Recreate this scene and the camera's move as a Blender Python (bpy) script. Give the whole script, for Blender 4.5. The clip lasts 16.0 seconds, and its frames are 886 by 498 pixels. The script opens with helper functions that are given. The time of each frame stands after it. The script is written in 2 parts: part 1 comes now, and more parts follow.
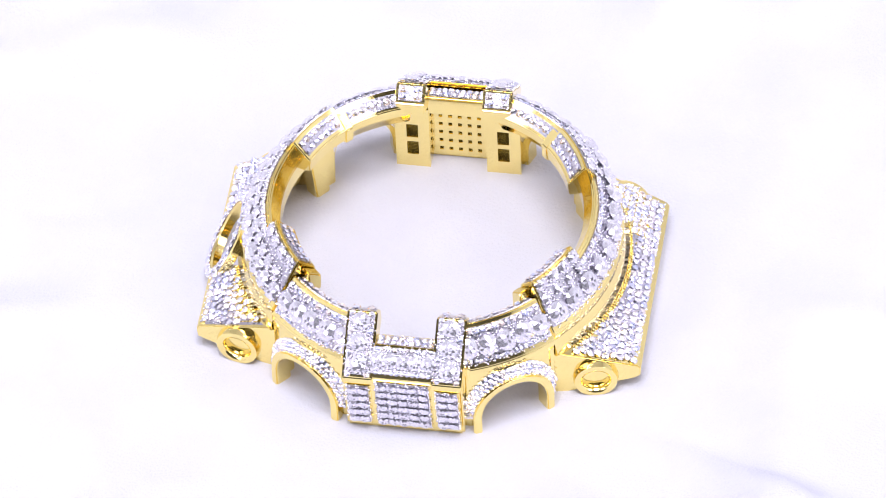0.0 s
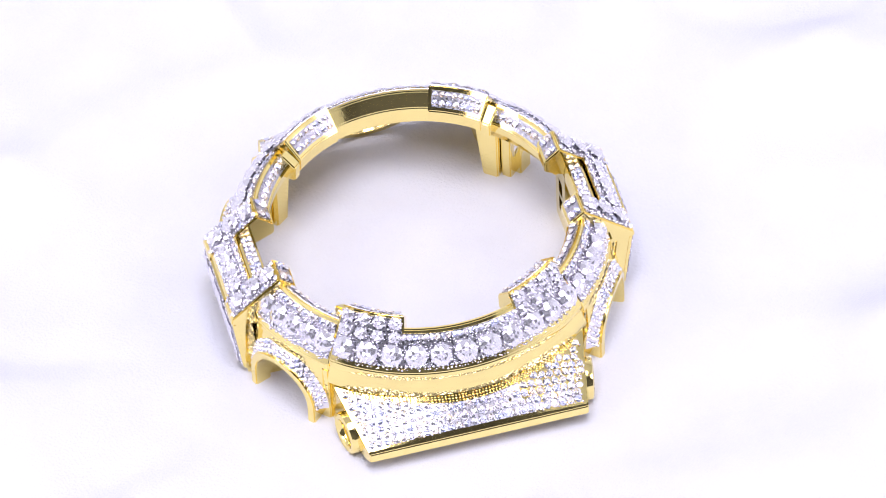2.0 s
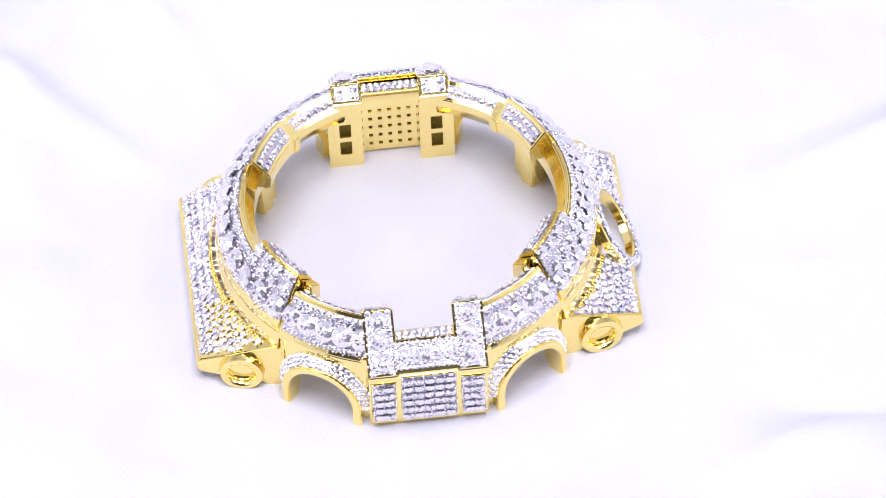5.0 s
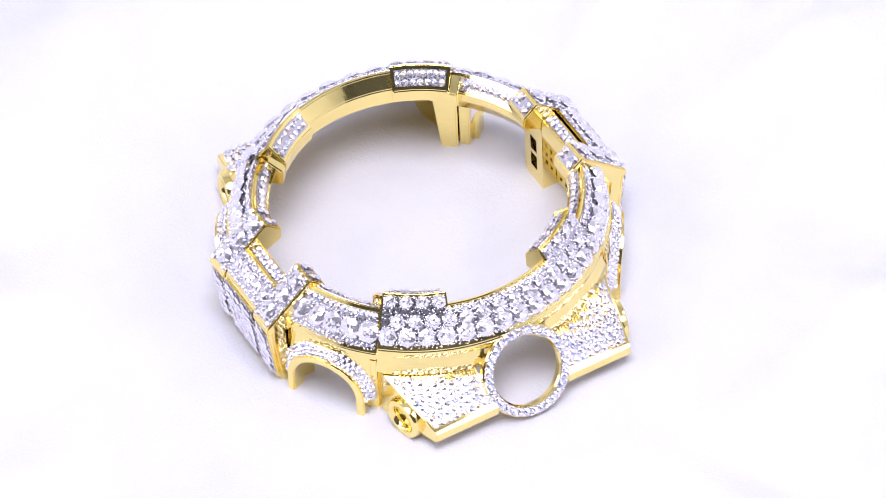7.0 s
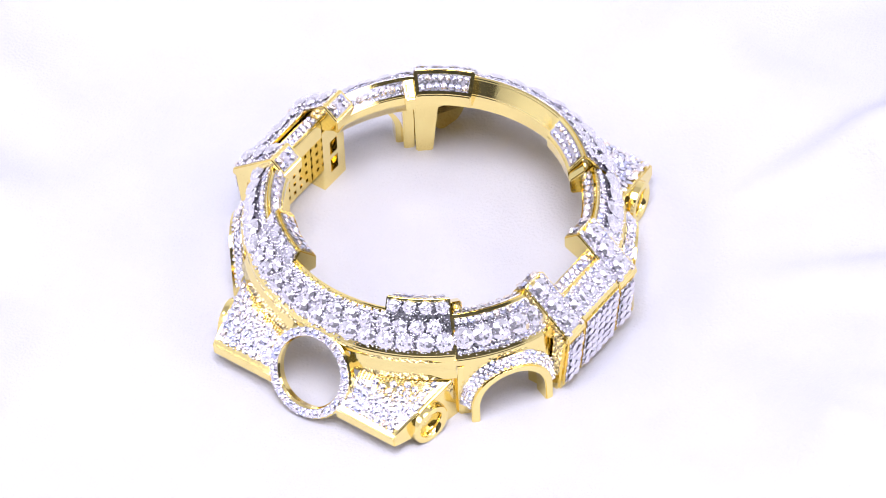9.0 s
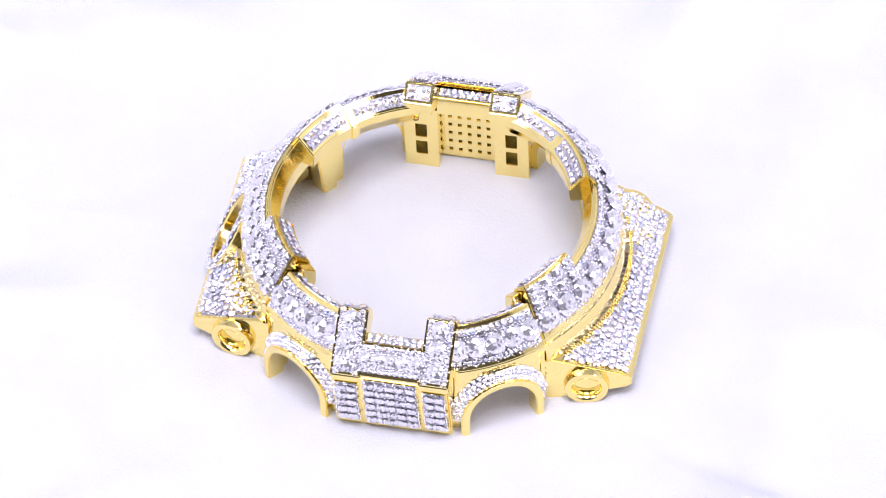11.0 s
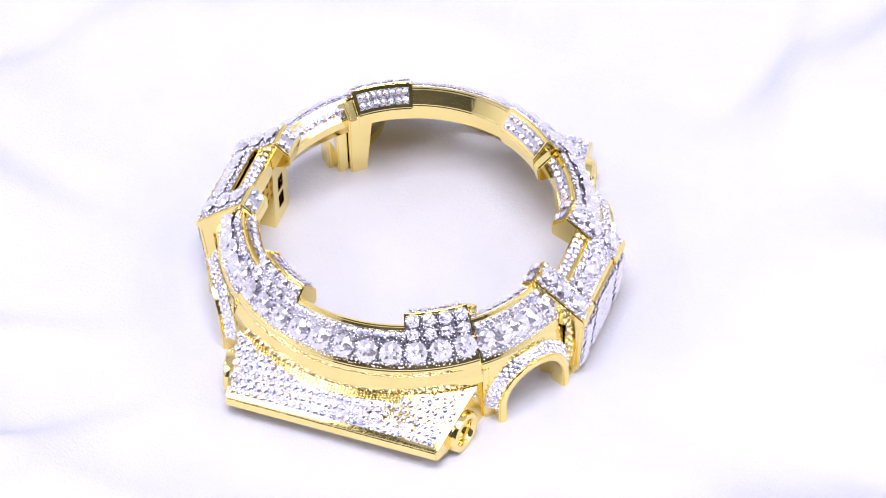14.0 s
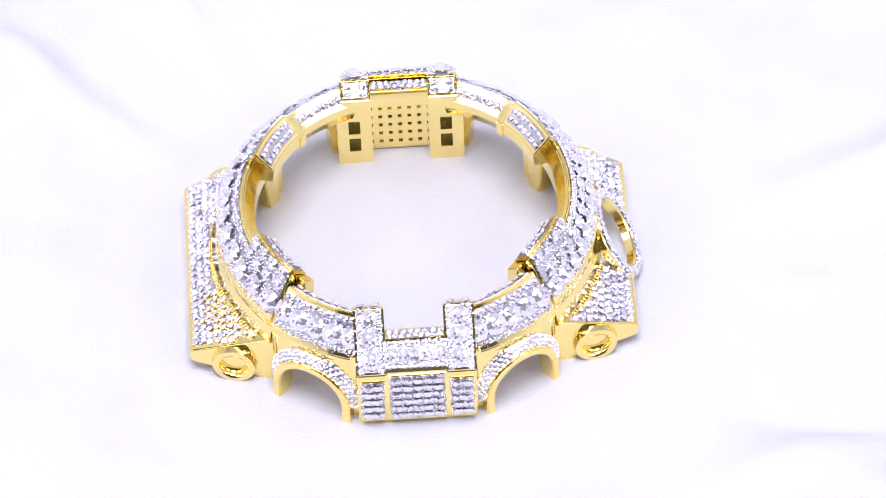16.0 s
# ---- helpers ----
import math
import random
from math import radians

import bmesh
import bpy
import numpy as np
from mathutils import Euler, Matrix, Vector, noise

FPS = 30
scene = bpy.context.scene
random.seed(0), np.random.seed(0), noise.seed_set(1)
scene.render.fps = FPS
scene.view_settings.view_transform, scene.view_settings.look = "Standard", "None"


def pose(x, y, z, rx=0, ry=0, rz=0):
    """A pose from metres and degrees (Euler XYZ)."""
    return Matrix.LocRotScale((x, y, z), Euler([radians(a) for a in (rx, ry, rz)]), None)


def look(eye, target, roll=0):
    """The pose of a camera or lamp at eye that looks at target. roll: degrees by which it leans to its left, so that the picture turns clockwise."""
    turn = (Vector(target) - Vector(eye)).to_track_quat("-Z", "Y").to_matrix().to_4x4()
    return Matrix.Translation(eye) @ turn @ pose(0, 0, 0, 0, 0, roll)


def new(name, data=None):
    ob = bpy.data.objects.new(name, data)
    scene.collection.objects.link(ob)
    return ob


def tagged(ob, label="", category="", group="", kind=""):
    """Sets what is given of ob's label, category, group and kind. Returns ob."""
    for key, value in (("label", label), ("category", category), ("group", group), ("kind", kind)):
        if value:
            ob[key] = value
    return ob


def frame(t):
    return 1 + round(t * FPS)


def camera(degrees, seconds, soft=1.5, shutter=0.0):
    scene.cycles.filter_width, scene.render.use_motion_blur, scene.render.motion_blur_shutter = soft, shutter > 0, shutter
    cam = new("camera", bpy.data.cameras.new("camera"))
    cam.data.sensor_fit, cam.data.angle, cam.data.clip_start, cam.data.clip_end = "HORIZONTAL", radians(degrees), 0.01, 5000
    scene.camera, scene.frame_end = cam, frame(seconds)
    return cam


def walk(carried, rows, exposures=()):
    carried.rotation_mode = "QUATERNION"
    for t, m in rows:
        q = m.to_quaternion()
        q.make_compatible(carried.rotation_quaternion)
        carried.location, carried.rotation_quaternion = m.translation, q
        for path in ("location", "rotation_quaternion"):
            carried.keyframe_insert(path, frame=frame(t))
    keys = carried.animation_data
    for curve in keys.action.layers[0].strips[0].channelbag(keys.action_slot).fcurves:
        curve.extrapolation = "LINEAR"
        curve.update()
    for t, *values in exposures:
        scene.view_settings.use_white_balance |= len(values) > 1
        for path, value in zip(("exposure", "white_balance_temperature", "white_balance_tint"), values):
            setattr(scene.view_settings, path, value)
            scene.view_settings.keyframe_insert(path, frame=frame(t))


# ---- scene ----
MM = 0.001


def mm(v):
    return Vector((v[0] * MM, v[1] * MM, v[2] * MM))


# ---------------------------------------------------------------- camera
cam = camera(7.0, 16.0, soft=0.9)
CAM = Matrix(((0.99886, 0.0478, 0.0, 0.00215),
              (-0.03512, 0.73386, -0.67839, -0.49831),
              (-0.03243, 0.67762, 0.7347, 0.54448),
              (0, 0, 0, 1)))
walk(cam, [(0.0, CAM), (16.0, CAM)])

# turntable: degrees at the start, degrees a second, place of the bezel on the table in its own axes
TURN0, SPEED = -10.62, -33.028
SHIFT = Vector((1.36, -0.6, 0.0)) * MM

# ---------------------------------------------------------------- world and lamps
world = bpy.data.worlds.new("world")
scene.world = world
world.use_nodes = True
world.node_tree.nodes["Background"].inputs[0].default_value = (0.8, 0.85, 1.0, 1)
world.node_tree.nodes["Background"].inputs[1].default_value = 0.1
scene.view_settings.exposure = 0.30


def area(name, eye, target, size, watts, color):
    data = bpy.data.lights.new(name, "AREA")
    data.shape, data.size, data.energy, data.color = "DISK", size, watts, color
    ob = new(name, data)
    ob.matrix_world = look(eye, target)
    return ob


COOL = (0.905, 0.895, 1.0)
area("softbox_front_left", (-0.80, -0.50, 0.80), (0, 0, 0), 0.55, 2.8, COOL)
area("softbox_front_right", (0.78, -0.52, 0.78), (0, 0, 0), 0.55, 2.8, COOL)
# Unseen top light, raised and set forward to fill the ring's inside.
area("top_fill", (0.0, -0.34, 1.16), (0, 0, 0), 0.70, 17.2, COOL)
# Unseen small side lights, added to put sparkle on the stones.
area("glint_left", (-0.60, 0.05, 0.66), (0, 0, 0), 0.12, 0.8, COOL)
area("glint_right", (0.58, 0.08, 0.66), (0, 0, 0), 0.12, 0.8, COOL)


# ---------------------------------------------------------------- materials
def material(name, color, rough, metal=0.0, bump=0.0, size=4.0, vary=0.0, size2=0.6):
    m = bpy.data.materials.new(name)
    m.use_nodes = True
    nt = m.node_tree
    b = nt.nodes["Principled BSDF"]
    b.inputs["Roughness"].default_value = rough
    b.inputs["Metallic"].default_value = metal
    b.inputs["Base Color"].default_value = (*color, 1)
    co = nt.nodes.new("ShaderNodeTexCoord")
    n1 = nt.nodes.new("ShaderNodeTexNoise")
    n1.inputs["Scale"].default_value = 1000.0 / size
    n1.inputs["Detail"].default_value = 3
    n2 = nt.nodes.new("ShaderNodeTexNoise")
    n2.inputs["Scale"].default_value = 1000.0 / size2
    n2.inputs["Detail"].default_value = 2
    nt.links.new(co.outputs["Object"], n1.inputs["Vector"])
    nt.links.new(co.outputs["Object"], n2.inputs["Vector"])
    if vary:
        mix = nt.nodes.new("ShaderNodeMix")
        mix.data_type = "RGBA"
        mix.inputs[6].default_value = (*[c * (1 - vary) for c in color], 1)
        mix.inputs[7].default_value = (*[min(1, c * (1 + vary)) for c in color], 1)
        nt.links.new(n1.outputs["Fac"], mix.inputs[0])
        nt.links.new(mix.outputs[2], b.inputs["Base Color"])
        mr = nt.nodes.new("ShaderNodeMapRange")
        mr.inputs["To Min"].default_value = rough * 0.7
        mr.inputs["To Max"].default_value = rough * 1.4
        nt.links.new(n2.outputs["Fac"], mr.inputs["Value"])
        nt.links.new(mr.outputs["Result"], b.inputs["Roughness"])
    if bump:
        add = nt.nodes.new("ShaderNodeMath")
        add.operation = "ADD"
        nt.links.new(n1.outputs["Fac"], add.inputs[0])
        nt.links.new(n2.outputs["Fac"], add.inputs[1])
        bp = nt.nodes.new("ShaderNodeBump")
        bp.inputs["Strength"].default_value = 1.0
        bp.inputs["Distance"].default_value = bump * MM
        nt.links.new(add.outputs[0], bp.inputs["Height"])
        nt.links.new(bp.outputs["Normal"], b.inputs["Normal"])
    return m


GOLD = material("polished_gold", (1.0, 0.79, 0.32), 0.10, 1.0, 0.006, 3.0, 0.06, 0.5)
SILVER = material("rhodium_setting", (0.80, 0.78, 0.84), 0.16, 1.0, 0.03, 1.0, 0.1, 0.3)
# Darker copy of the rhodium: shade between the stones is put into its colour.
BED = material("shaded_setting_bed", (0.54, 0.515, 0.575), 0.26, 1.0, 0.03, 1.0, 0.2, 0.3)
CLOTH = material("white_cloth", (0.487, 0.481, 0.530), 0.5, 0.0, 0.10, 7.0, 0.06, 0.35)
WALL = material("fill_wall", (0.78, 0.78, 0.80), 0.8, 0.0, 0.3, 60.0, 0.06, 9.0)
# For the unseen south wall, dark so that polished gold reflects dark bands.
DARK = material("unseen_dark_wall", (0.07, 0.07, 0.075), 0.9, 0.0, 0.3, 60.0, 0.2, 9.0)
TABLE = material("table_laminate", (0.7, 0.7, 0.72), 0.5, 0.0, 0.1, 60.0, 0.05, 5.0)



def stone_material(name, metal, trans):
    """Clear cut stone with a mirrored back: most are cool white, a few warm; fire and the gold's reflection are put
    into these tints.
    """
    m = bpy.data.materials.new(name)
    m.use_nodes = True
    nt = m.node_tree
    b = nt.nodes["Principled BSDF"]
    b.inputs["Roughness"].default_value = 0.02
    b.inputs["IOR"].default_value = 2.1
    b.inputs["Transmission Weight"].default_value = trans
    b.inputs["Metallic"].default_value = metal
    geo = nt.nodes.new("ShaderNodeNewGeometry")
    ramp = nt.nodes.new("ShaderNodeValToRGB")
    e = ramp.color_ramp.elements
    e[0].color, e[1].color = (0.74, 0.76, 1.0, 1), (1.0, 0.84, 0.72, 1)
    mid = e.new(0.62)
    mid.color = (0.97, 0.93, 1.0, 1)
    mid = e.new(0.90)
    mid.color = (1.0, 0.93, 0.94, 1)
    nt.links.new(geo.outputs["Random Per Island"], ramp.inputs["Fac"])
    nt.links.new(ramp.outputs["Color"], b.inputs["Base Color"])
    return m


STONE = stone_material("clear_stone", 0.66, 0.5)
SMALL = stone_material("small_backed_stone", 0.80, 0.2)
FOIL = material("stone_foil", (0.95, 0.95, 0.99), 0.08, 0.9)


# ---------------------------------------------------------------- mesh helpers
def finish(bm, name, mat, bevel=0.0, angle=35):
    """A mesh from a bmesh in millimetres."""
    bmesh.ops.recalc_face_normals(bm, faces=bm.faces)
    if bevel:
        sharp = [e for e in bm.edges if len(e.link_faces) == 2 and e.calc_face_angle(0) > radians(angle)]
        bmesh.ops.bevel(bm, geom=sharp, offset=bevel, segments=2, affect="EDGES", clamp_overlap=True)
    bmesh.ops.scale(bm, vec=(MM, MM, MM), verts=bm.verts)
    me = bpy.data.meshes.new(name)
    bm.to_mesh(me)
    bm.free()
    me.polygons.foreach_set("use_smooth", [True] * len(me.polygons))
    me.set_sharp_from_angle(angle=radians(angle))
    me.materials.append(mat)
    return me


def part(name, bm, mat, parent, label="", bevel=0.0, angle=35, kind=""):
    ob = new(name, finish(bm, name, mat, bevel, angle))
    ob.parent = parent
    return tagged(ob, label=label, kind=kind)


def loft(sections, bm=None, close=False):
    """A solid through polygons with the same number of corners."""
    bm = bm or bmesh.new()
    rings = [[bm.verts.new(p) for p in s] for s in sections]
    n = len(rings[0])
    pairs = list(zip(rings, rings[1:])) + ([(rings[-1], rings[0])] if close else [])
    for a, b in pairs:
        for i in range(n):
            bm.faces.new((a[i], a[(i + 1) % n], b[(i + 1) % n], b[i]))
    if not close:
        bm.faces.new(rings[0])
        bm.faces.new(rings[-1][::-1])
    return bm


def cyl(r, a, z):
    return Vector((r * math.cos(radians(a)), r * math.sin(radians(a)), z))


def sweep(profile, a0, a1, n, bm=None):
    return loft([[cyl(r, a0 + (a1 - a0) * i / n, z) for r, z in profile] for i in range(n + 1)], bm)


def extrude_x(profile, x0, x1, bm=None):
    return loft([[Vector((x, y, z)) for y, z in profile] for x in (x0, x1)], bm)


def box(lo, hi, bm=None):
    x0, y0, z0 = lo
    x1, y1, z1 = hi
    return loft([[Vector((x0, y0, z)), Vector((x1, y0, z)), Vector((x1, y1, z)), Vector((x0, y1, z))] for z in (z0, z1)], bm)


def brilliant(n=8):
    """Corners and faces of a foil-backed round stone of radius 1 with its girdle at z 0; the first faces are the crown, its middle cut into a star."""
    vs, fs = [], []
    for rr, off, z in ((0.50, 0.0, 0.34), (0.78, 0.5, 0.21)):
        for k in range(n):
            a = 2 * math.pi * (k + off) / n
            vs.append((rr * math.cos(a), rr * math.sin(a), z))
    for k in range(2 * n):
        a = math.pi * k / n
        vs.append((math.cos(a), math.sin(a), 0.02))
    for k in range(n):
        a = 2 * math.pi * (k + 0.5) / n
        vs.append((0.55 * math.cos(a), 0.55 * math.sin(a), -0.28))
    vs.append((0, 0, -0.42))
    apex, g, w = len(vs) - 1, 2 * n, 4 * n
    star = len(vs)
    for k in range(n):
        a = 2 * math.pi * (k + 0.5) / n
        vs.append((0.29 * math.cos(a), 0.29 * math.sin(a), 0.23 if k % 2 else 0.38))
    vs.append((0, 0, 0.29))
    for k in range(n):
        k2 = (k + 1) % n
        fs += [(k, k2, star + k), (k2, star + k2, star + k), (star + k, star + k2, star + n)]
    for k in range(n):
        k2 = (k + 1) % n
        g0, g1, g2 = g + 2 * k, g + 2 * k + 1, g + (2 * k + 2) % (2 * n)
        fs += [(k, n + k, k2), (k, g0, n + k), (g0, g1, n + k), (g1, g2, n + k), (n + k, g2, k2)]
    crown = len(fs)
    for k in range(n):
        g0, g1, g2 = g + 2 * k, g + 2 * k + 1, g + (2 * k + 2) % (2 * n)
        fs += [(g0, w + k, g1), (g1, w + k, g2), (g2, w + k, w + (k + 1) % n), (w + k, apex, w + (k + 1) % n)]
    return vs, fs, crown


B_VERTS, B_FACES, CROWN = brilliant()
B_INDEX = [0 if i < CROWN else 1 for i in range(len(B_FACES))]
STONE_MESHES = {}


def stone_mesh(r):
    key = round(r, 2)
    if key not in STONE_MESHES:
        me = bpy.data.meshes.new("stone")
        me.from_pydata([(x * key * MM, y * key * MM, z * key * MM) for x, y, z in B_VERTS], [], B_FACES)
        me.materials.append(STONE)
        me.materials.append(FOIL)
        me.polygons.foreach_set("material_index", B_INDEX)
        STONE_MESHES[key] = me
    return STONE_MESHES[key]


def frame_on(pos, nor, spin=0.0):
    q = Vector(nor).to_track_quat("Z", "Y").to_matrix().to_4x4()
    return Matrix.Translation(mm(pos)) @ q @ Matrix.Rotation(spin, 4, "Z")


rnd = random.Random(7)


def tilt(nor, amount):
    return (Vector(nor).normalized() + Vector((rnd.uniform(-1, 1), rnd.uniform(-1, 1), rnd.uniform(-1, 1))) * amount).normalized()


def set_stones(spots, parent, m=Matrix()):
    """Single stones: each spot is place, normal, radius."""
    for pos, nor, r in spots:
        ob = new("stone", stone_mesh(r))
        ob.parent = parent
        ob.matrix_basis = m @ frame_on(pos, tilt(nor, 0.15), rnd.uniform(0, 1))


def pave(spots, parent, name="pave", mat=None, label="tiny clear pave stones"):
    """Many small stones in one mesh."""
    vs, fs = [], []
    for pos, nor, r in spots:
        m = frame_on(pos, tilt(nor, 0.30), rnd.uniform(0, 1))
        o = len(vs)
        vs += [m @ Vector((x * r * MM, y * r * MM, z * r * MM)) for x, y, z in B_VERTS]
        fs += [tuple(i + o for i in f) for f in B_FACES]
    me = bpy.data.meshes.new(name)
    me.from_pydata(vs, [], fs)
    me.materials.append(mat or SMALL)
    me.materials.append(FOIL)
    me.polygons.foreach_set("material_index", B_INDEX * len(spots))
    ob = new(name, me)
    ob.parent = parent
    return tagged(ob, label=label, kind="stuff")


BEAD_V, BEAD_F = [], []
for j in range(3):
    for k in range(6):
        e, a = radians(30 * j), math.pi * k / 3
        BEAD_V.append((math.cos(e) * math.cos(a), math.cos(e) * math.sin(a), math.sin(e)))
BEAD_V.append((0, 0, 1))
for j in range(2):
    for k in range(6):
        BEAD_F.append((6 * j + k, 6 * j + (k + 1) % 6, 6 * j + 6 + (k + 1) % 6, 6 * j + 6 + k))
for k in range(6):
    BEAD_F.append((12 + k, 12 + (k + 1) % 6, 18))


def beads(spots, parent, mat=None, name="prong_layer", label="tiny bright metal prongs"):
    vs, fs = [], []
    for pos, nor, r in spots:
        m = frame_on(pos, nor)
        o = len(vs)
        vs += [m @ Vector((x * r * MM, y * r * MM, z * r * MM)) for x, y, z in BEAD_V]
        fs += [tuple(i + o for i in f) for f in BEAD_F]
    me = bpy.data.meshes.new(name)
    me.from_pydata(vs, [], fs)
    me.polygons.foreach_set("use_smooth", [True] * len(me.polygons))
    me.materials.append(mat or SILVER)
    ob = new(name, me)
    ob.parent = parent
    return tagged(ob, label=label, kind="stuff")


def quad_map(c00, c10, c11, c01):
    """A patch between four corners: u along the first side, v across."""
    c00, c10, c11, c01 = Vector(c00), Vector(c10), Vector(c11), Vector(c01)

    def at(u, v):
        return c00.lerp(c10, u).lerp(c01.lerp(c11, u), v)
    return at


def cone_map(r0, z0, r1, z1, a0, a1):
    """A patch of a cone: u along the angle, v from the first circle to the second."""
    def at(u, v):
        return cyl(r0 + (r1 - r0) * v, a0 + (a1 - a0) * u, z0 + (z1 - z0) * v)
    return at


def normal_at(at, u, v, up):
    e = 0.01
    n = (at(u + e, v) - at(u - e, v)).cross(at(u, v + e) - at(u, v - e)).normalized()
    return n if n.dot(Vector(up)) > 0 else -n


def plaque(at, up, parent, margin=(0.02, 0.02, 0.06, 0.06), n=10, thick=0.10, mat=None, name="setting", label="white metal setting with the gaps' shade in its colour"):
    """A thin silver slab that carries the stones, laid proud on a patch."""
    bm = bmesh.new()
    u0, u1, v0, v1 = margin[0], 1 - margin[1], margin[2], 1 - margin[3]
    secs = []
    for i in range(n + 1):
        u = u0 + (u1 - u0) * i / n
        nn = normal_at(at, u, 0.5, up)
        a, b = at(u, v0), at(u, v1)
        secs.append([a - nn * 0.25, b - nn * 0.25, b + nn * thick, a + nn * thick])
    loft(secs, bm)
    return part(name, bm, mat or BED, parent, label)


def rows_on(at, up, rows, lift=0.16):
    """Spots in rows: each row is v, radius, first u, last u, count."""
    out = []
    for v, r, u0, u1, n in rows:
        for i in range(n):
            u = u0 + (u1 - u0) * (i / (n - 1) if n > 1 else 0.5)
            nn = normal_at(at, u, v, up)
            out.append((at(u, v) + nn * (0.08 + 0.34 * r), nn, r))
    return out


def prongs_round(spots, share=4, size=0.13, drop=0.02):
    """Beads round each stone."""
    out = []
    for pos, nor, r in spots:
        m = Vector(nor).to_track_quat("Z", "Y").to_matrix()
        a0 = rnd.uniform(0, 6.3)
        for k in range(share):
            a = a0 + 2 * math.pi * k / share
            out.append((pos + m @ Vector((math.cos(a), math.sin(a), 0)) * r * 1.02 - Vector(nor) * drop, nor, size))
    return out


def grain(at, up, spots, nu, nv, size=0.105):
    """Small beads over a patch wherever no stone lies."""
    out = []
    for j in range(nv):
        for i in range(nu):
            u = 0.02 + 0.96 * (i + 0.5 + (0.5 if j % 2 else 0) + rnd.uniform(-0.45, 0.45)) / (nu + 0.5)
            v = 0.05 + 0.90 * (j + 0.5 + rnd.uniform(-0.45, 0.45)) / nv
            p = at(u, v)
            if all((p - q).length > r * 1.08 for q, _, r in spots):
                nn = normal_at(at, u, v, up)
                out.append((p + nn * 0.08, nn, size * rnd.uniform(0.6, 1.35)))
    return out


# ---------------------------------------------------------------- booth and table
def booth():
    bm = box((-1100, -1100, -60), (1100, 1100, -40))
    ground = new("ground", finish(bm, "ground", TABLE))
    tagged(ground, "pale laminate table top under the cloth", "table top", kind="structure")
    # Unseen closing sides, added: the white ones bounce fill, the dark one shapes reflections.
    for name, lo, hi in (("wall_north", (-1100, 1100, -40), (1100, 1120, 1600)), ("wall_south", (-1100, -1120, -40), (1100, -1100, 1600)),
                         ("wall_east", (1100, -1120, -40), (1120, 1120, 1600)), ("wall_west", (-1120, -1120, -40), (-1100, 1120, 1600)),
                         ("ceiling", (-1120, -1120, 1600), (1120, 1120, 1620))):
        ob = new(name, finish(box(lo, hi), name, DARK if name == "wall_south" else WALL))
        tagged(ob, "plain unseen dark side that gives the gold dark reflections" if name == "wall_south" else "plain unseen white side that bounces fill light", "wall" if name != "ceiling" else "ceiling", kind="structure")


booth()


def turntable():
    bm = bmesh.new()
    prof = [(0.0, -39.9), (150, -39.9), (150, -34), (140, -32), (140, -8), (148, -6), (150, -4), (148, -1.2), (0.0, -1.2)]
    n = 72
    rings = [[bm.verts.new(cyl(r, 360 * i / n, z)) for i in range(n)] for r, z in prof[1:-1]]
    for a, b in zip(rings, rings[1:]):
        for i in range(n):
            bm.faces.new((a[i], a[(i + 1) % n], b[(i + 1) % n], b[i]))
    bm.faces.new(rings[0][::-1])
    bm.faces.new(rings[-1])
    ob = new("turntable", finish(bm, "turntable", TABLE))
    return tagged(ob, "round white display turntable under a cloth", "turntable")


def cloth_height(x, y):
    """Folds of the cloth in millimetres: flat in the middle, loose broad waves and creases towards the rim."""
    r = math.hypot(x, y)
    a = math.atan2(y, x)
    k = min(1.0, max(0.0, (r - 27.0) / 30.0))
    k = k * k * (3 - 2 * k)
    wave = noise.noise(Vector((x * 0.026, y * 0.026, 1.3)))
    fine = noise.noise(Vector((x * 0.07 + 3, y * 0.07, 5.1)))
    radial = 1 - abs(noise.noise(Vector((math.cos(a) * 2.2, math.sin(a) * 2.2, r * 0.010)))) * 3.0
    crease = 1 - abs(noise.noise(Vector((x * 0.030 + 7, y * 0.030, 4.0)))) * 4.0
    drape = 7.0 * wave + 1.3 * fine + 3.2 * max(0.0, radial) + 3.0 * max(0.0, crease)
    return max(-0.9, k * drape) + 0.05 * noise.noise(Vector((x * 0.25, y * 0.25, 2.0)))


def cloth():
    bm = bmesh.new()
    n = 220
    radii = [1.5 * i for i in range(1, 67)] + [102 + 3.0 * i for i in range(15)]
    rings = []
    for r in radii:
        rings.append([bm.verts.new((r * math.cos(2 * math.pi * i / n), r * math.sin(2 * math.pi * i / n),
                                    cloth_height(r * math.cos(2 * math.pi * i / n), r * math.sin(2 * math.pi * i / n)) - 0.12)) for i in range(n)])
    c = bm.verts.new((0, 0, -0.1))
    for i in range(n):
        bm.faces.new((c, rings[0][i], rings[0][(i + 1) % n]))
    for a, b in zip(rings, rings[1:]):
        for i in range(n):
            bm.faces.new((a[i], b[i], b[(i + 1) % n], a[(i + 1) % n]))
    me = finish(bm, "cloth", CLOTH, angle=180)
    ob = new("cloth", me)
    sol = ob.modifiers.new("thickness", "SOLIDIFY")
    sol.thickness, sol.offset = 0.0006, -1
    return tagged(ob, "white creased cloth spread under the gold bezel", "cloth")


TABLE_TOP = turntable()
CLOTH_OB = cloth()
BEZEL = tagged(new("watch_bezel"), "gold watch bezel paved with clear stones on white cloth", "watch bezel")


# ---------------------------------------------------------------- bezel: side segments
END = 42.6
PX, PY, PZ = 22.3, 11.3, 3.6


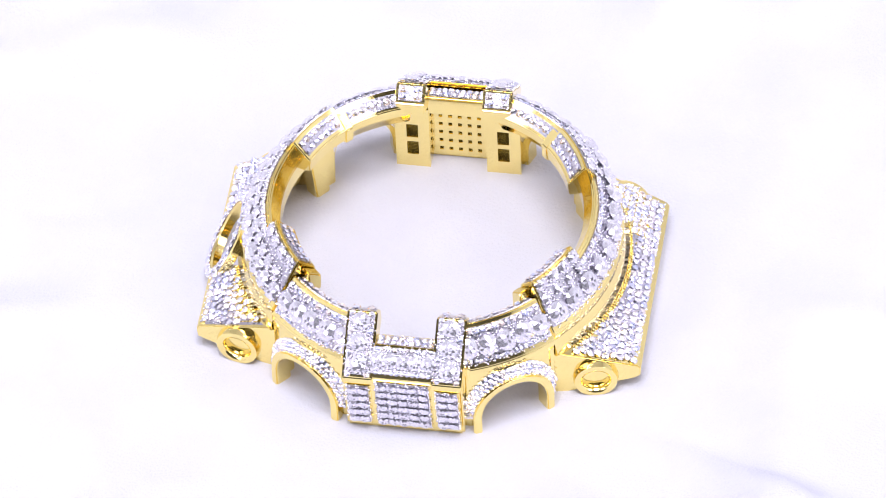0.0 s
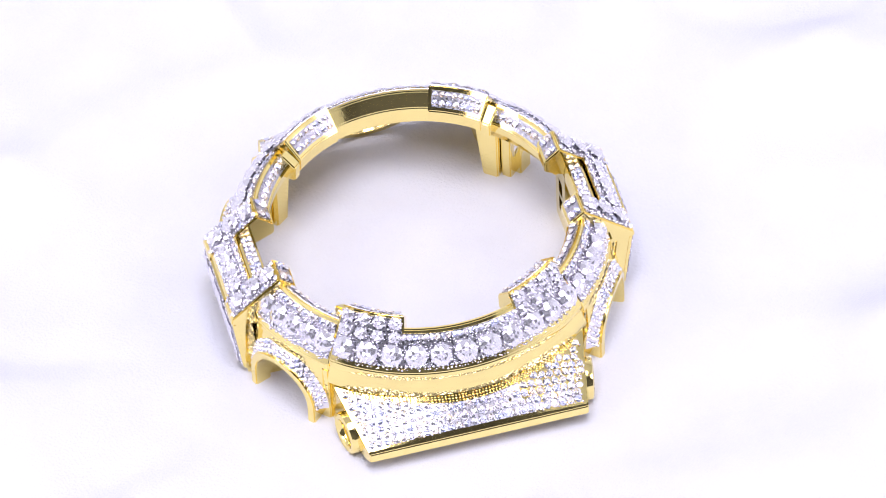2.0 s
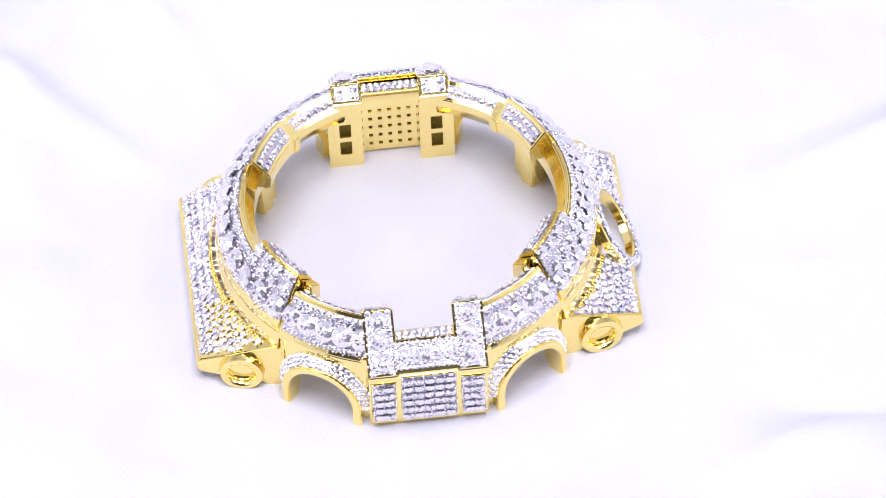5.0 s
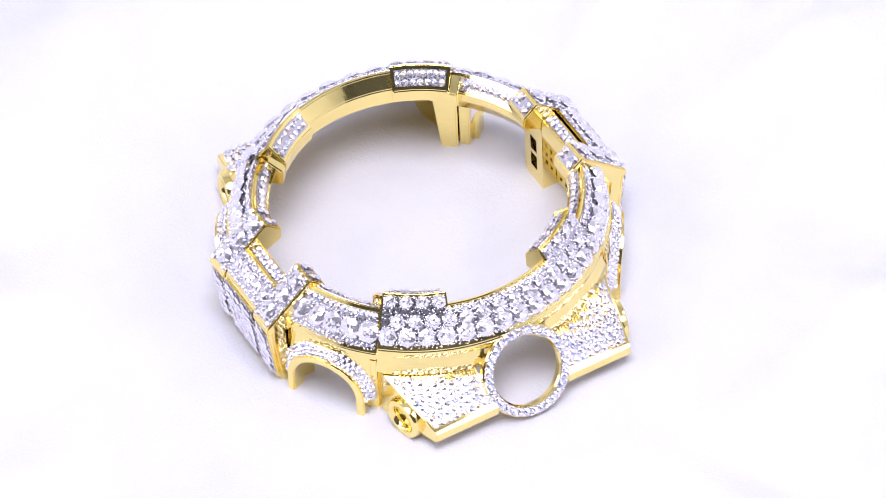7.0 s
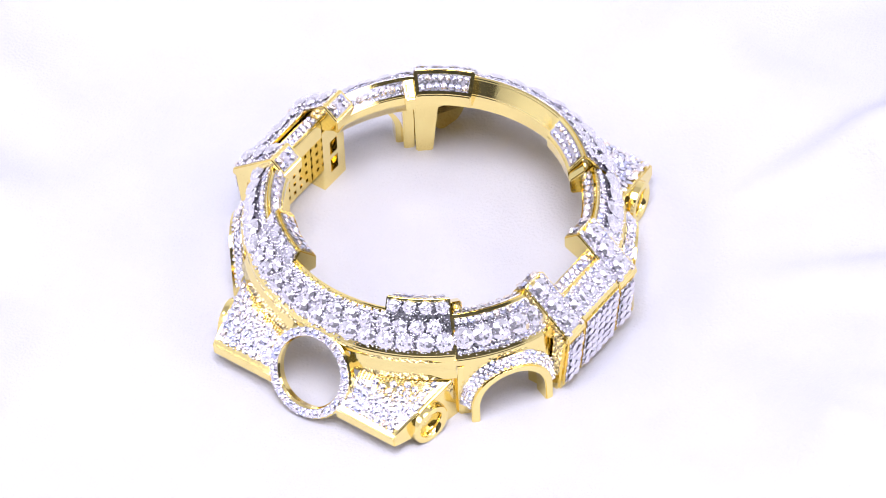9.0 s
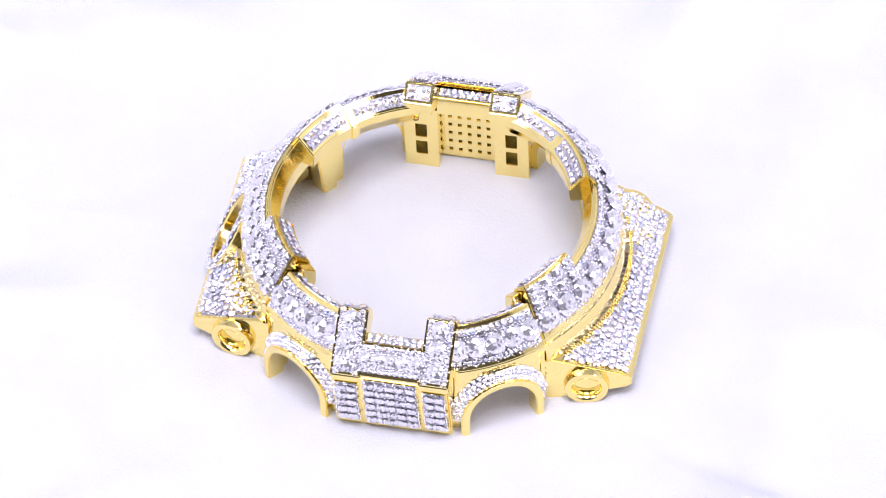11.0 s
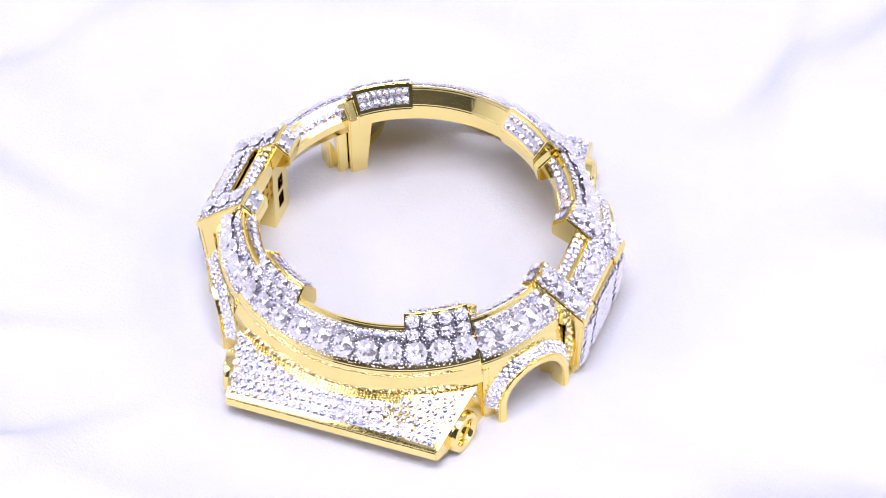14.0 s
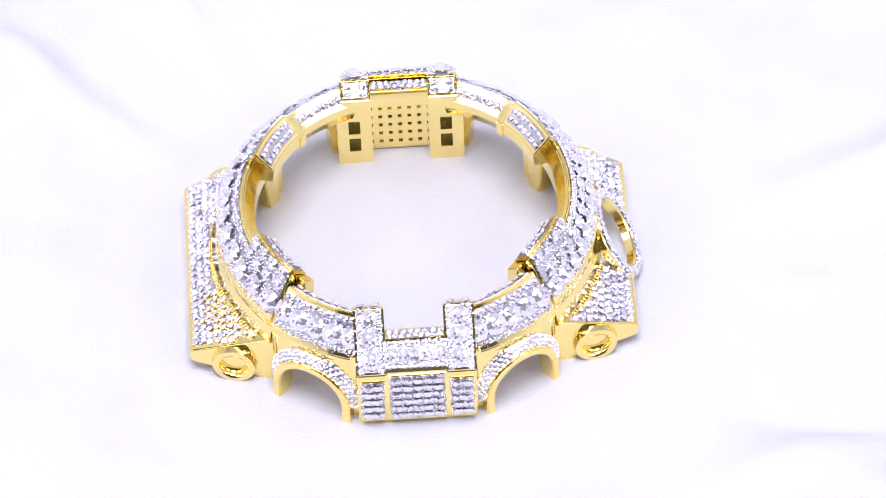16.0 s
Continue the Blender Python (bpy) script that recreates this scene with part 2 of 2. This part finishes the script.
def side_segment(m, crown):
    """A curved side between 41 degrees either way of +x, with its lower plate; crown: with the round opening."""
    seg = new("side_segment", finish(sweep([(16.55, 12.75), (19.3, 9.2), (19.35, 8.7), (19.2, 8.0), (17.6, 8.2), (15.3, 9.2),
                                            (15.3, 11.2), (16.2, 12.7)], -END, END, 40), "side_segment", GOLD, 0.12, 20))
    seg.parent = BEZEL
    seg.matrix_basis = m
    tagged(seg, "polished gold bezel side with stone-set slope")
    for b0, b1 in (((-END, -10.5), (10.5, END)) if crown else ((-END, END),)):
        part("skirt", sweep([(19.25, 8.3), (19.4, 7.5), (19.85, 6.5), (19.6, 6.15), (18.6, 5.9), (18.1, 8.3)], b0, b1, 28), GOLD, seg, bevel=0.0, angle=60)
    # stone slope
    slope = cone_map(16.7, 12.55, 19.25, 9.27, -END, END)
    plaque(slope, (1, 0, 0.7), seg, (0.006, 0.006, 0.04, 0.14), 36)
    if crown:
        spots = rows_on(slope, (1, 0, 0.7), [(0.66, 0.93, 0.035, 0.965, 14), (0.31, 0.76, 0.07, 0.93, 14), (0.07, 0.36, 0.27, 0.73, 15)])
    else:
        spots = rows_on(slope, (1, 0, 0.7), [(0.57, 1.14, 0.045, 0.955, 11)])
    set_stones(spots, seg)
    small = rows_on(slope, (1, 0, 0.7), [(0.13, 0.30, 0.27, 0.73, 22), (0.845, 0.14, 0.02, 0.98, 60)] if not crown else [(0.845, 0.14, 0.02, 0.98, 60)], 0.10)
    pave(small, seg)
    pr = prongs_round(spots, 6, 0.15) + grain(slope, (1, 0, 0.7), spots + small, 84, 11)
    # tabs at both ends
    for sgn in (-1, 1):
        a0, a1 = sorted((sgn * 19.6, sgn * END))
        tab = part("tab", sweep([(15.85, 14.05), (17.35, 11.85), (16.6, 11.2), (15.7, 10.3), (14.1, 10.4), (14.0, 12.1)], a0, a1, 12), GOLD, seg, bevel=0.12, angle=20)
        outer = cone_map(15.98, 13.87, 17.6, 11.5, a0, a1)
        plaque(outer, (math.cos(radians(a0)), math.sin(radians(a0)), 0.7), tab, (0.03, 0.03, 0.05, 0.0), 10, 0.12)
        ts = rows_on(outer, (math.cos(radians(a0)), math.sin(radians(a0)), 0.7), [(0.22, 0.66, 0.13, 0.87, 4), (0.72, 0.62, 0.13, 0.87, 4)] if not crown else [(0.24, 0.66, 0.13, 0.87, 4)], 0.18)
        set_stones(ts, tab)
        pr += prongs_round(ts, 5, 0.13) + grain(outer, (math.cos(radians(a0)), math.sin(radians(a0)), 0.7), ts, 22, 7)
        inner = cone_map(15.65, 13.85, 14.15, 12.27, a0, a1)
        plaque(inner, (-math.cos(radians(a0)), -math.sin(radians(a0)), 1.2), tab, (0.06, 0.06, 0.1, 0.1), 10, 0.08)
        it = rows_on(inner, (-math.cos(radians(a0)), -math.sin(radians(a0)), 1.2), [(0.28, 0.30, 0.12, 0.88, 8), (0.70, 0.34, 0.12, 0.88, 7)], 0.12)
        pave(it, tab)
        c0, c1 = sorted((sgn * END, sgn * (END + 4.3)))
        part("tab_end", sweep([(15.65, 13.1), (15.5, 9.9), (14.1, 9.9), (14.0, 11.8)], c0, c1, 3), GOLD, tab, bevel=0.15)
        # pillar under each end
        secs = []
        for i in range(6):
            k = i / 5
            lo, hi = sgn * (37.0 + (END - 37.0) * k), sgn * (34.0 + (END - 34.0) * k)
            secs.append([cyl(17.3, lo, 0.0), cyl(18.95, lo, 0.0), cyl(19.15, hi, 8.2), cyl(17.3, hi, 8.2)])
        part("pillar", loft(secs), GOLD, seg, bevel=0.15)
    beads(pr, seg)
    # lower plate
    spans = ((-1.0, -0.36), (0.36, 1.0)) if crown else ((-1.0, 1.0),)

    def inner_x(u):
        return math.sqrt(19.45 ** 2 - (13.0 * u) ** 2)

    def top_z(x, u):
        return PZ + (6.2 - PZ) * (PX - x) / (PX - inner_x(u))

    for u0, u1 in spans:
        secs = []
        n = 16
        for i in range(n + 1):
            u = u0 + (u1 - u0) * i / n
            xi = inner_x(u)
            zb = (top_z(xi, u) - 0.35) * (1 - max(0.0, min(1.0, (abs(u) - 0.86) / 0.08)))
            secs.append([Vector((xi - 0.6, 13.0 * u, top_z(xi, u) - 0.1)), Vector((xi, 13.0 * u, top_z(xi, u))), Vector((PX, PY * u, PZ)), Vector((PX + 0.28, PY * u, PZ - 0.3)),
                         Vector((PX + 0.22, PY * u, PZ - 1.5)), Vector((PX - 0.4, PY * u, PZ - 1.65)), Vector((xi - 0.6, 13.0 * u, zb))])
        plate = part("side_plate", loft(secs), GOLD, seg, "gold side plate paved with tiny stones", 0.14, 30)

        def at(s, v, u0=u0, u1=u1):
            u = u0 + (u1 - u0) * s
            xi = min(inner_x(u) + 0.75, PX - 0.7)
            x = xi + (PX - xi) * v
            return Vector((x, (13.0 + (PY - 13.0) * ((x - 14.0) / 8.0)) * u, top_z(x, u)))
        plaque(at, (0.3, 0, 1), plate, (0.025, 0.025, 0.0, 0.09), 28, 0.06)
        tiny, goldb = [], []
        # rows parallel to the outer edge
        x = PX - 0.5
        k = 0
        while x > 13.6:
            half = (13.0 + (PY - 13.0) * ((x - 14.0) / 8.0))
            y = -half + 0.45 + (0.22 if k % 2 else 0)
            while y < half - 0.4:
                u = y / half
                if u0 + 0.02 <= u <= u1 - 0.02:
                    d = x - inner_x(u)
                    nn = Vector(((6.2 - PZ) / (PX - inner_x(u)), 0, 1)).normalized()
                    p = Vector((x, y, top_z(x, u)))
                    if d > 0.9 and not (crown and math.hypot(y, (x - 20.7) * 1.1) < 4.7):
                        tiny.append((p + nn * 0.18, nn, 0.39))
                        if rnd.random() < 0.8:
                            goldb.append((p + Vector((0.36, 0.37, -0.08)) + nn * 0.1, nn, 0.12))
                y += 0.82
            x -= 0.70
            k += 1
        pave(tiny, plate)
        beads(goldb, plate)
        warm = []
        for j in range(3):
            cnt = int(74 * (u1 - u0) / 2)
            for i in range(cnt):
                u = u0 + (u1 - u0) * (i + 0.5) / cnt
                if abs(u) > 0.93:
                    continue
                xi = inner_x(u) + 0.25 + 0.21 * j
                warm.append((Vector((xi, 13.0 * u * 0.985, top_z(xi, u) + 0.05)), Vector((0.5, 0, 1)), rnd.uniform(0.10, 0.16)))
        beads(warm, plate, GOLD, "bead_seam", "row of tiny gold beads")
    # screws at both ends
    for sgn in (-1, 1):
        ax = Vector((0.20, 0.98 * sgn, 0)).normalized()
        screw(Vector((18.1, 12.0 * sgn, 2.45)), ax, seg)
    if crown:
        crown_ring(seg)
    return seg


def turned(profile, n, pos, axis, bm=None):
    """A turned solid: profile of (radius, height along the axis), a closed loop."""
    bm = bm or bmesh.new()
    q = axis.to_track_quat("Z", "Y").to_matrix()
    secs = []
    for i in range(n):
        a = 2 * math.pi * i / n
        secs.append([pos + q @ Vector((r * math.cos(a), r * math.sin(a), h)) for r, h in profile])
    return loft(secs, bm, close=True)


def screw(pos, axis, parent):
    s = part("screw", turned([(1.35, -0.9), (2.2, -0.9), (2.3, 0.35), (2.15, 0.85), (1.8, 1.0), (1.5, 0.85), (1.35, 0.3)], 32, pos, axis), GOLD, parent, "round gold screw tube", 0.0, 50)
    part("screw_head", turned([(0.001, -0.9), (1.35, -0.9), (1.35, -0.45), (0.001, -0.45)], 20, pos, axis), GOLD, s)
    bm = bmesh.new()
    q = axis.to_track_quat("Z", "Y").to_matrix()
    for ang in (0, 90):
        r = Matrix.Rotation(radians(ang + 20), 3, "Z")
        secs = [[pos + q @ (r @ Vector((x, y, h))) for x, y in ((-1.1, -0.17), (1.1, -0.17), (1.1, 0.17), (-1.1, 0.17))] for h in (-0.47, -0.05)]
        loft(secs, bm)
    part("screw_slot", bm, GOLD, s)


def crown_ring(parent):
    axis = Vector((math.cos(radians(28)), 0, math.sin(radians(28))))
    pos = Vector((21.15, 0, 5.0))
    ring = part("crown_ring", turned([(3.7, -0.8), (4.75, -0.8), (4.85, 0.0), (4.6, 0.25), (3.85, 0.25), (3.65, 0.0)], 48, pos, axis), GOLD, parent, "stone-set gold ring round an opening", 0.0, 40)
    part("setting", turned([(3.8, 0.1), (4.7, 0.1), (4.7, 0.32), (3.8, 0.32)], 48, pos, axis), SILVER, ring)
    q = axis.to_track_quat("Z", "Y").to_matrix()
    spots, pr = [], []
    for i in range(34):
        a = 2 * math.pi * i / 34
        spots.append((pos + q @ Vector((4.25 * math.cos(a), 4.25 * math.sin(a), 0.42)), axis, 0.36))
        for rr in (3.9, 4.65):
            b = a + math.pi / 34
            pr.append((pos + q @ Vector((rr * math.cos(b), rr * math.sin(b), 0.3)), axis, 0.16))
    pave(spots, ring)
    beads(pr, ring)


side_segment(Matrix(), False)
side_segment(Matrix.Rotation(math.pi, 4, "Z"), True)


# ---------------------------------------------------------------- bezel: corner segments with arches
def corner_segment(m, flip):
    """From the side segment's end to the end block, first quarter; flip: mirrored, for the other diagonal."""
    a0, a1 = END, 73.0

    g = (lambda a: -a) if flip else (lambda a: a)
    seg = new("corner_segment", finish(sweep([(16.6, 12.4), (19.45, 8.6), (19.5, 7.8), (18.7, 7.2), (16.4, 7.6), (15.2, 9.8), (15.1, 11.0)], g(a0), g(a1), 16), "corner_segment", GOLD, 0.1, 20))
    seg.parent = BEZEL
    seg.matrix_basis = m
    tagged(seg, "gold corner link with stones above an arch")
    up = cyl(1, g(57), 0.7)
    slope = cone_map(16.75, 12.2, 19.4, 8.67, g(a0), g(a1))
    plaque(slope, up, seg, (0.02, 0.02, 0.05, 0.11), 14)
    spots = rows_on(slope, up, [(0.51, 1.10, 0.10, 0.90, 5)])
    set_stones(spots, seg)
    tiny = rows_on(slope, up, [(0.13, 0.34, 0.06, 0.94, 13), (0.83, 0.20, 0.05, 0.95, 18)], 0.1)
    inner = cone_map(16.45, 12.27, 15.2, 11.07, g(a0), g(a1))
    inn = -cyl(1, g(57), 0)
    inn.z = 1.2
    plaque(inner, inn, seg, (0.03, 0.03, 0.12, 0.1), 14, 0.08)
    tiny += rows_on(inner, inn, [(0.5, 0.42, 0.08, 0.92, 9)], 0.12)
    pave(tiny, seg)
    beads(prongs_round(spots, 6, 0.15) + grain(slope, up, spots + tiny, 34, 11), seg)
    # arch
    arch = part("arch", arch_mesh(g, 46.0, 70.6, 0.0, 0.85, 18.9, 20.75), GOLD, seg, "polished gold arch with two legs", 0.12, 30)
    secs = []
    for i in range(33):
        s = 0.16 + 0.68 * i / 32
        (b0, z0), (b1, z1) = arch_path(46.0, 70.6, s, 0.75), arch_path(46.0, 70.6, s, 1.9)
        secs.append([cyl(18.4, g(b0), z0), cyl(20.45, g(b0), z0), cyl(19.6, g(b1), min(z1, 7.75)), cyl(18.4, g(b1), min(z1, 7.75))])
    part("arch_hood", loft(secs), SILVER, seg, "stone-set band over the arch")
    st, pr = [], []
    for j, off in enumerate((0.96, 1.32, 1.68)):
        for i in range(24):
            a, z = arch_path(46.0, 70.6, 0.17 + 0.66 * (i + 0.5 * j) / 23.5, off)
            z = min(z, 7.6)
            r = 20.45 - 0.85 * (off - 0.75) / 1.15
            nor = cyl(1, g(a), 0.8)
            st.append((cyl(r, g(a), z) + nor.normalized() * 0.12, nor, 0.24))
            pr.append((cyl(r, g(a + 0.7), z + 0.05), nor, 0.10))
    pave(st, seg)
    beads(pr, seg)
    for b0, b1 in ((END + 0.25, 46.4), (70.3, 73.0)):
        part("arch_pier", sweep([(17.9, 0.15), (19.35, 0.15), (19.45, 7.7), (17.9, 7.7)], g(b0), g(b1), 3), GOLD, seg, bevel=0.12)
    # fascia between the arch and the slope
    bm = bmesh.new()
    secs = []
    for i in range(17):
        s = i / 16
        a, z = arch_path(46.0, 70.6, 0.16 + 0.68 * s, 1.3)
        z = min(z, 7.6)
        secs.append([cyl(18.4, g(a), z), cyl(19.75, g(a), z), cyl(19.45, g(a), 7.9), cyl(18.4, g(a), 7.9)])
    loft(secs, bm)
    part("fascia", bm, GOLD, seg)
    return seg


def arch_path(a0, a1, s, off):
    """Angle and height along the arch: s 0 to 1 from foot to foot, off: outwards from its inner line."""
    mid, half = (a0 + a1) / 2, (a1 - a0) / 2 * math.pi / 180 * 20.2 - 0.85
    spring = 2.4
    rise = 3.9
    leg = spring / (2 * spring + math.pi * 3.0)
    if s < leg:
        x, z = -half - off, spring * s / leg
    elif s > 1 - leg:
        x, z = half + off, spring * (1 - s) / leg
    else:
        b = math.pi * (1 - (s - leg) / (1 - 2 * leg))
        x, z = (half + off) * math.cos(b), spring + (rise + off) * math.sin(b)
    return mid + x / 20.2 * 180 / math.pi, z


def arch_mesh(g, a0, a1, o0, o1, r0, r1):
    secs = []
    n = 40
    for i in range(n + 1):
        s = i / n
        (b0, z0), (b1, z1) = arch_path(a0, a1, s, o0), arch_path(a0, a1, s, o1)
        secs.append([cyl(r0, g(b0), z0), cyl(r1, g(b0), z0), cyl(r1, g(b1), z1), cyl(r0, g(b1), z1)])
    return loft(secs)


HALF = Matrix.Rotation(math.pi, 4, "Z")
corner_segment(Matrix(), False)
corner_segment(Matrix(), True)
corner_segment(HALF, False)
corner_segment(HALF, True)


# ---------------------------------------------------------------- bezel: end blocks
def u_at(v):
    """Place along the end block's slope: v 0 at the ridge, 1 at the front edge."""
    return 15.8 + 5.1 * v, 13.2 - 4.35 * v


def end_block(m):
    """The block at the strap end, built at +y."""
    blk = new("end_block", finish(extrude_x([(18.0, 0.1), (19.55, 0.1), (20.65, 8.5), (19.0, 8.5)], -5.95, 5.95), "end_block", GOLD, 0.25))
    blk.parent = BEZEL
    blk.matrix_basis = m
    tagged(blk, "gold end block with battlement top and stone panels")
    up = (0, 0.65, 0.76)
    (ry, rz), (fy, fz) = u_at(0), u_at(1)
    pr = []
    for sgn in (-1, 1):
        x0, x1 = sorted((2.95 * sgn, 6.0 * sgn))
        mer = part("merlon", extrude_x([(14.15, 11.8), (ry, rz), (fy, fz), (fy + 0.12, fz - 0.75), (17.6, 7.5), (16.2, 9.4), (14.15, 10.4)], x0, x1), GOLD, blk, bevel=0.12)
        top = quad_map((x0, ry, rz), (x1, ry, rz), (x1, fy, fz), (x0, fy, fz))
        plaque(top, up, mer, (0.08, 0.08, 0.05, 0.05), 2)
        spots = rows_on(top, up, [(0.15, 0.90, 0.5, 0.5, 1), (0.46, 0.94, 0.5, 0.5, 1), (0.78, 0.90, 0.5, 0.5, 1)])
        set_stones(spots, mer)
        small = rows_on(top, up, [(v, 0.30, 0.18, 0.82, 2) for v in (0.04, 0.30, 0.62, 0.95)], 0.12)
        pr += prongs_round(spots, 6, 0.15) + grain(top, up, spots + small, 9, 18, 0.11)
        inn = quad_map((x0, ry - 0.12, rz - 0.12), (x1, ry - 0.12, rz - 0.12), (x1, 14.3, 11.93), (x0, 14.3, 11.93))
        plaque(inn, (0, -0.7, 1), mer, (0.1, 0.1, 0.08, 0.06), 2, 0.08)
        small += rows_on(inn, (0, -0.7, 1), [(0.3, 0.42, 0.25, 0.75, 2), (0.7, 0.42, 0.25, 0.75, 2)], 0.12)
        pave(small, mer)
        q0, q1 = sorted((2.95 * sgn, 6.5 * sgn))
        xm = (q0 + q1) / 2
        bm = box((q0, 17.1, 0.0), (q1, 18.5, 8.9))
        for lo, hi in (((q0, 16.2, 0.0), (xm - 0.6, 17.1, 8.9)), ((xm + 0.6, 16.2, 0.0), (q1, 17.1, 8.9)), ((xm - 0.6, 16.2, 0.0), (xm + 0.6, 17.1, 2.2)),
                       ((xm - 0.6, 16.2, 4.1), (xm + 0.6, 17.1, 4.7)), ((xm - 0.6, 16.2, 6.6), (xm + 0.6, 17.1, 8.9))):
            box(lo, hi, bm)
        part("post", bm, GOLD, blk, "gold post with two square slots", bevel=0.0)
        # narrow front panel
        p0, p1 = sorted((3.2 * sgn, 5.75 * sgn))
        front_panel(blk, p0, p1, 1.3, 7.9, 20.65, 20.95, 2, 5, 0.54)
    (cy, cz), (by, bz) = u_at(0.46), u_at(0.93)
    bar = part("crossbar", extrude_x([(cy, cz), (by, bz), (by + 0.2, bz - 0.3), (by + 0.2, bz - 1.2), (19.5, 7.3), (cy, 8.0)], -3.0, 3.0), GOLD, blk, bevel=0.1)
    top = quad_map((-3.0, cy, cz), (3.0, cy, cz), (3.0, by, bz), (-3.0, by, bz))
    wide = quad_map((-3.3, cy, cz), (3.3, cy, cz), (3.3, by, bz), (-3.3, by, bz))
    plaque(wide, up, bar, (0.0, 0.0, 0.10, 0.05), 2, 0.10)
    spots = rows_on(top, up, [(0.54, 0.74, 0.08, 0.92, 5)])
    set_stones(spots, bar)
    small = rows_on(top, up, [(0.16, 0.24, 0.06, 0.94, 10), (0.92, 0.22, 0.06, 0.94, 11)], 0.1)
    pr += prongs_round(spots, 6, 0.15) + grain(top, up, spots + small, 20, 9, 0.11)
    pave(small, bar)
    strip = part("inner_strip", extrude_x([(16.2, 10.1), (16.4, 10.7), (18.0, 10.6), (18.1, 8.1), (16.2, 8.4)], -3.0, 3.0), GOLD, blk, bevel=0.1)
    top = quad_map((-3.0, 16.4, 10.7), (3.0, 16.4, 10.7), (3.0, 18.0, 10.6), (-3.0, 18.0, 10.6))
    plaque(top, (0, 0, 1), strip, (0.02, 0.02, 0.12, 0.16), 2, 0.08)
    pave(rows_on(top, (0, 0, 1), [(0.32, 0.34, 0.07, 0.93, 8), (0.66, 0.30, 0.07, 0.93, 9)], 0.12), strip)
    front_panel(blk, -2.9, 2.9, 1.2, 8.75, 20.65, 20.95, 5, 6, 0.52)
    # lattice at the back of the block
    bm = box((-3.0, 18.1, 0.6), (3.0, 18.5, 8.0))
    for i in range(6):
        x = -2.5 + 1.0 * i
        box((x - 0.3, 17.8, 0.9), (x + 0.3, 18.12, 7.6), bm)
    for j in range(6):
        z = 1.2 + 1.2 * j
        box((-2.9, 17.82, z - 0.36), (2.9, 18.1, z + 0.36), bm)
    part("back_lattice", bm, GOLD, blk, "gold lattice with small square holes")
    beads(pr, blk)
    return blk


def front_panel(blk, x0, x1, z0, z1, y0, y1, cols, rows, r):
    """An upright panel on the block's front, which leans inwards towards its foot."""
    def back(z):
        return 0.13 * (8.5 - z)

    zl = z0 - 0.3
    pan = part("front_panel", extrude_x([(y0 - 0.2 - back(zl), zl), (y1 - back(zl), zl), (y1 - back(z1), z1), (y0 - 0.2 - back(z1), z1)], x0, x1), GOLD, blk, "upright gold panel paved with stones", 0.15)
    at = quad_map((x0, y1 - back(z0), z0), (x1, y1 - back(z0), z0), (x1, y1 - back(z1), z1), (x0, y1 - back(z1), z1))
    out = Vector((0, 0.992, -0.129))
    w, h = x1 - x0, z1 - z0
    plaque(at, out, pan, (0.22 / w, 0.22 / w, 0.2 / h, 0.2 / h), 2, 0.07)
    spots, pr = [], []
    for j in range(rows):
        for i in range(cols):
            u, v = (i + 0.5) / cols, (j + 0.5) / rows
            p = at(0.3 / w + (1 - 0.6 / w) * u, 0.3 / h + (1 - 0.6 / h) * v)
            spots.append((p + out * 0.24, out, r))
            pr.append((p + Vector((w / cols / 2, 0.08, h / rows / 2)), out, 0.15))
    set_stones(spots, pan)
    beads(pr + grain(at, out, spots, int(w * 4), int(h * 4)), pan)


end_block(Matrix())
end_block(HALF)


# ---------------------------------------------------------------- what moves
def motions():
    steps = 64
    table, bezel = [], []
    for i in range(steps + 1):
        t = 16.0 * i / steps
        q = Matrix.Rotation(radians(SPEED * t), 4, "Z")
        table.append((t, q))
        bezel.append((t, Matrix.Rotation(radians(TURN0 + SPEED * t), 4, "Z") @ Matrix.Translation(SHIFT)))
    walk(TABLE_TOP, table)
    walk(CLOTH_OB, table)
    walk(BEZEL, bezel)


motions()
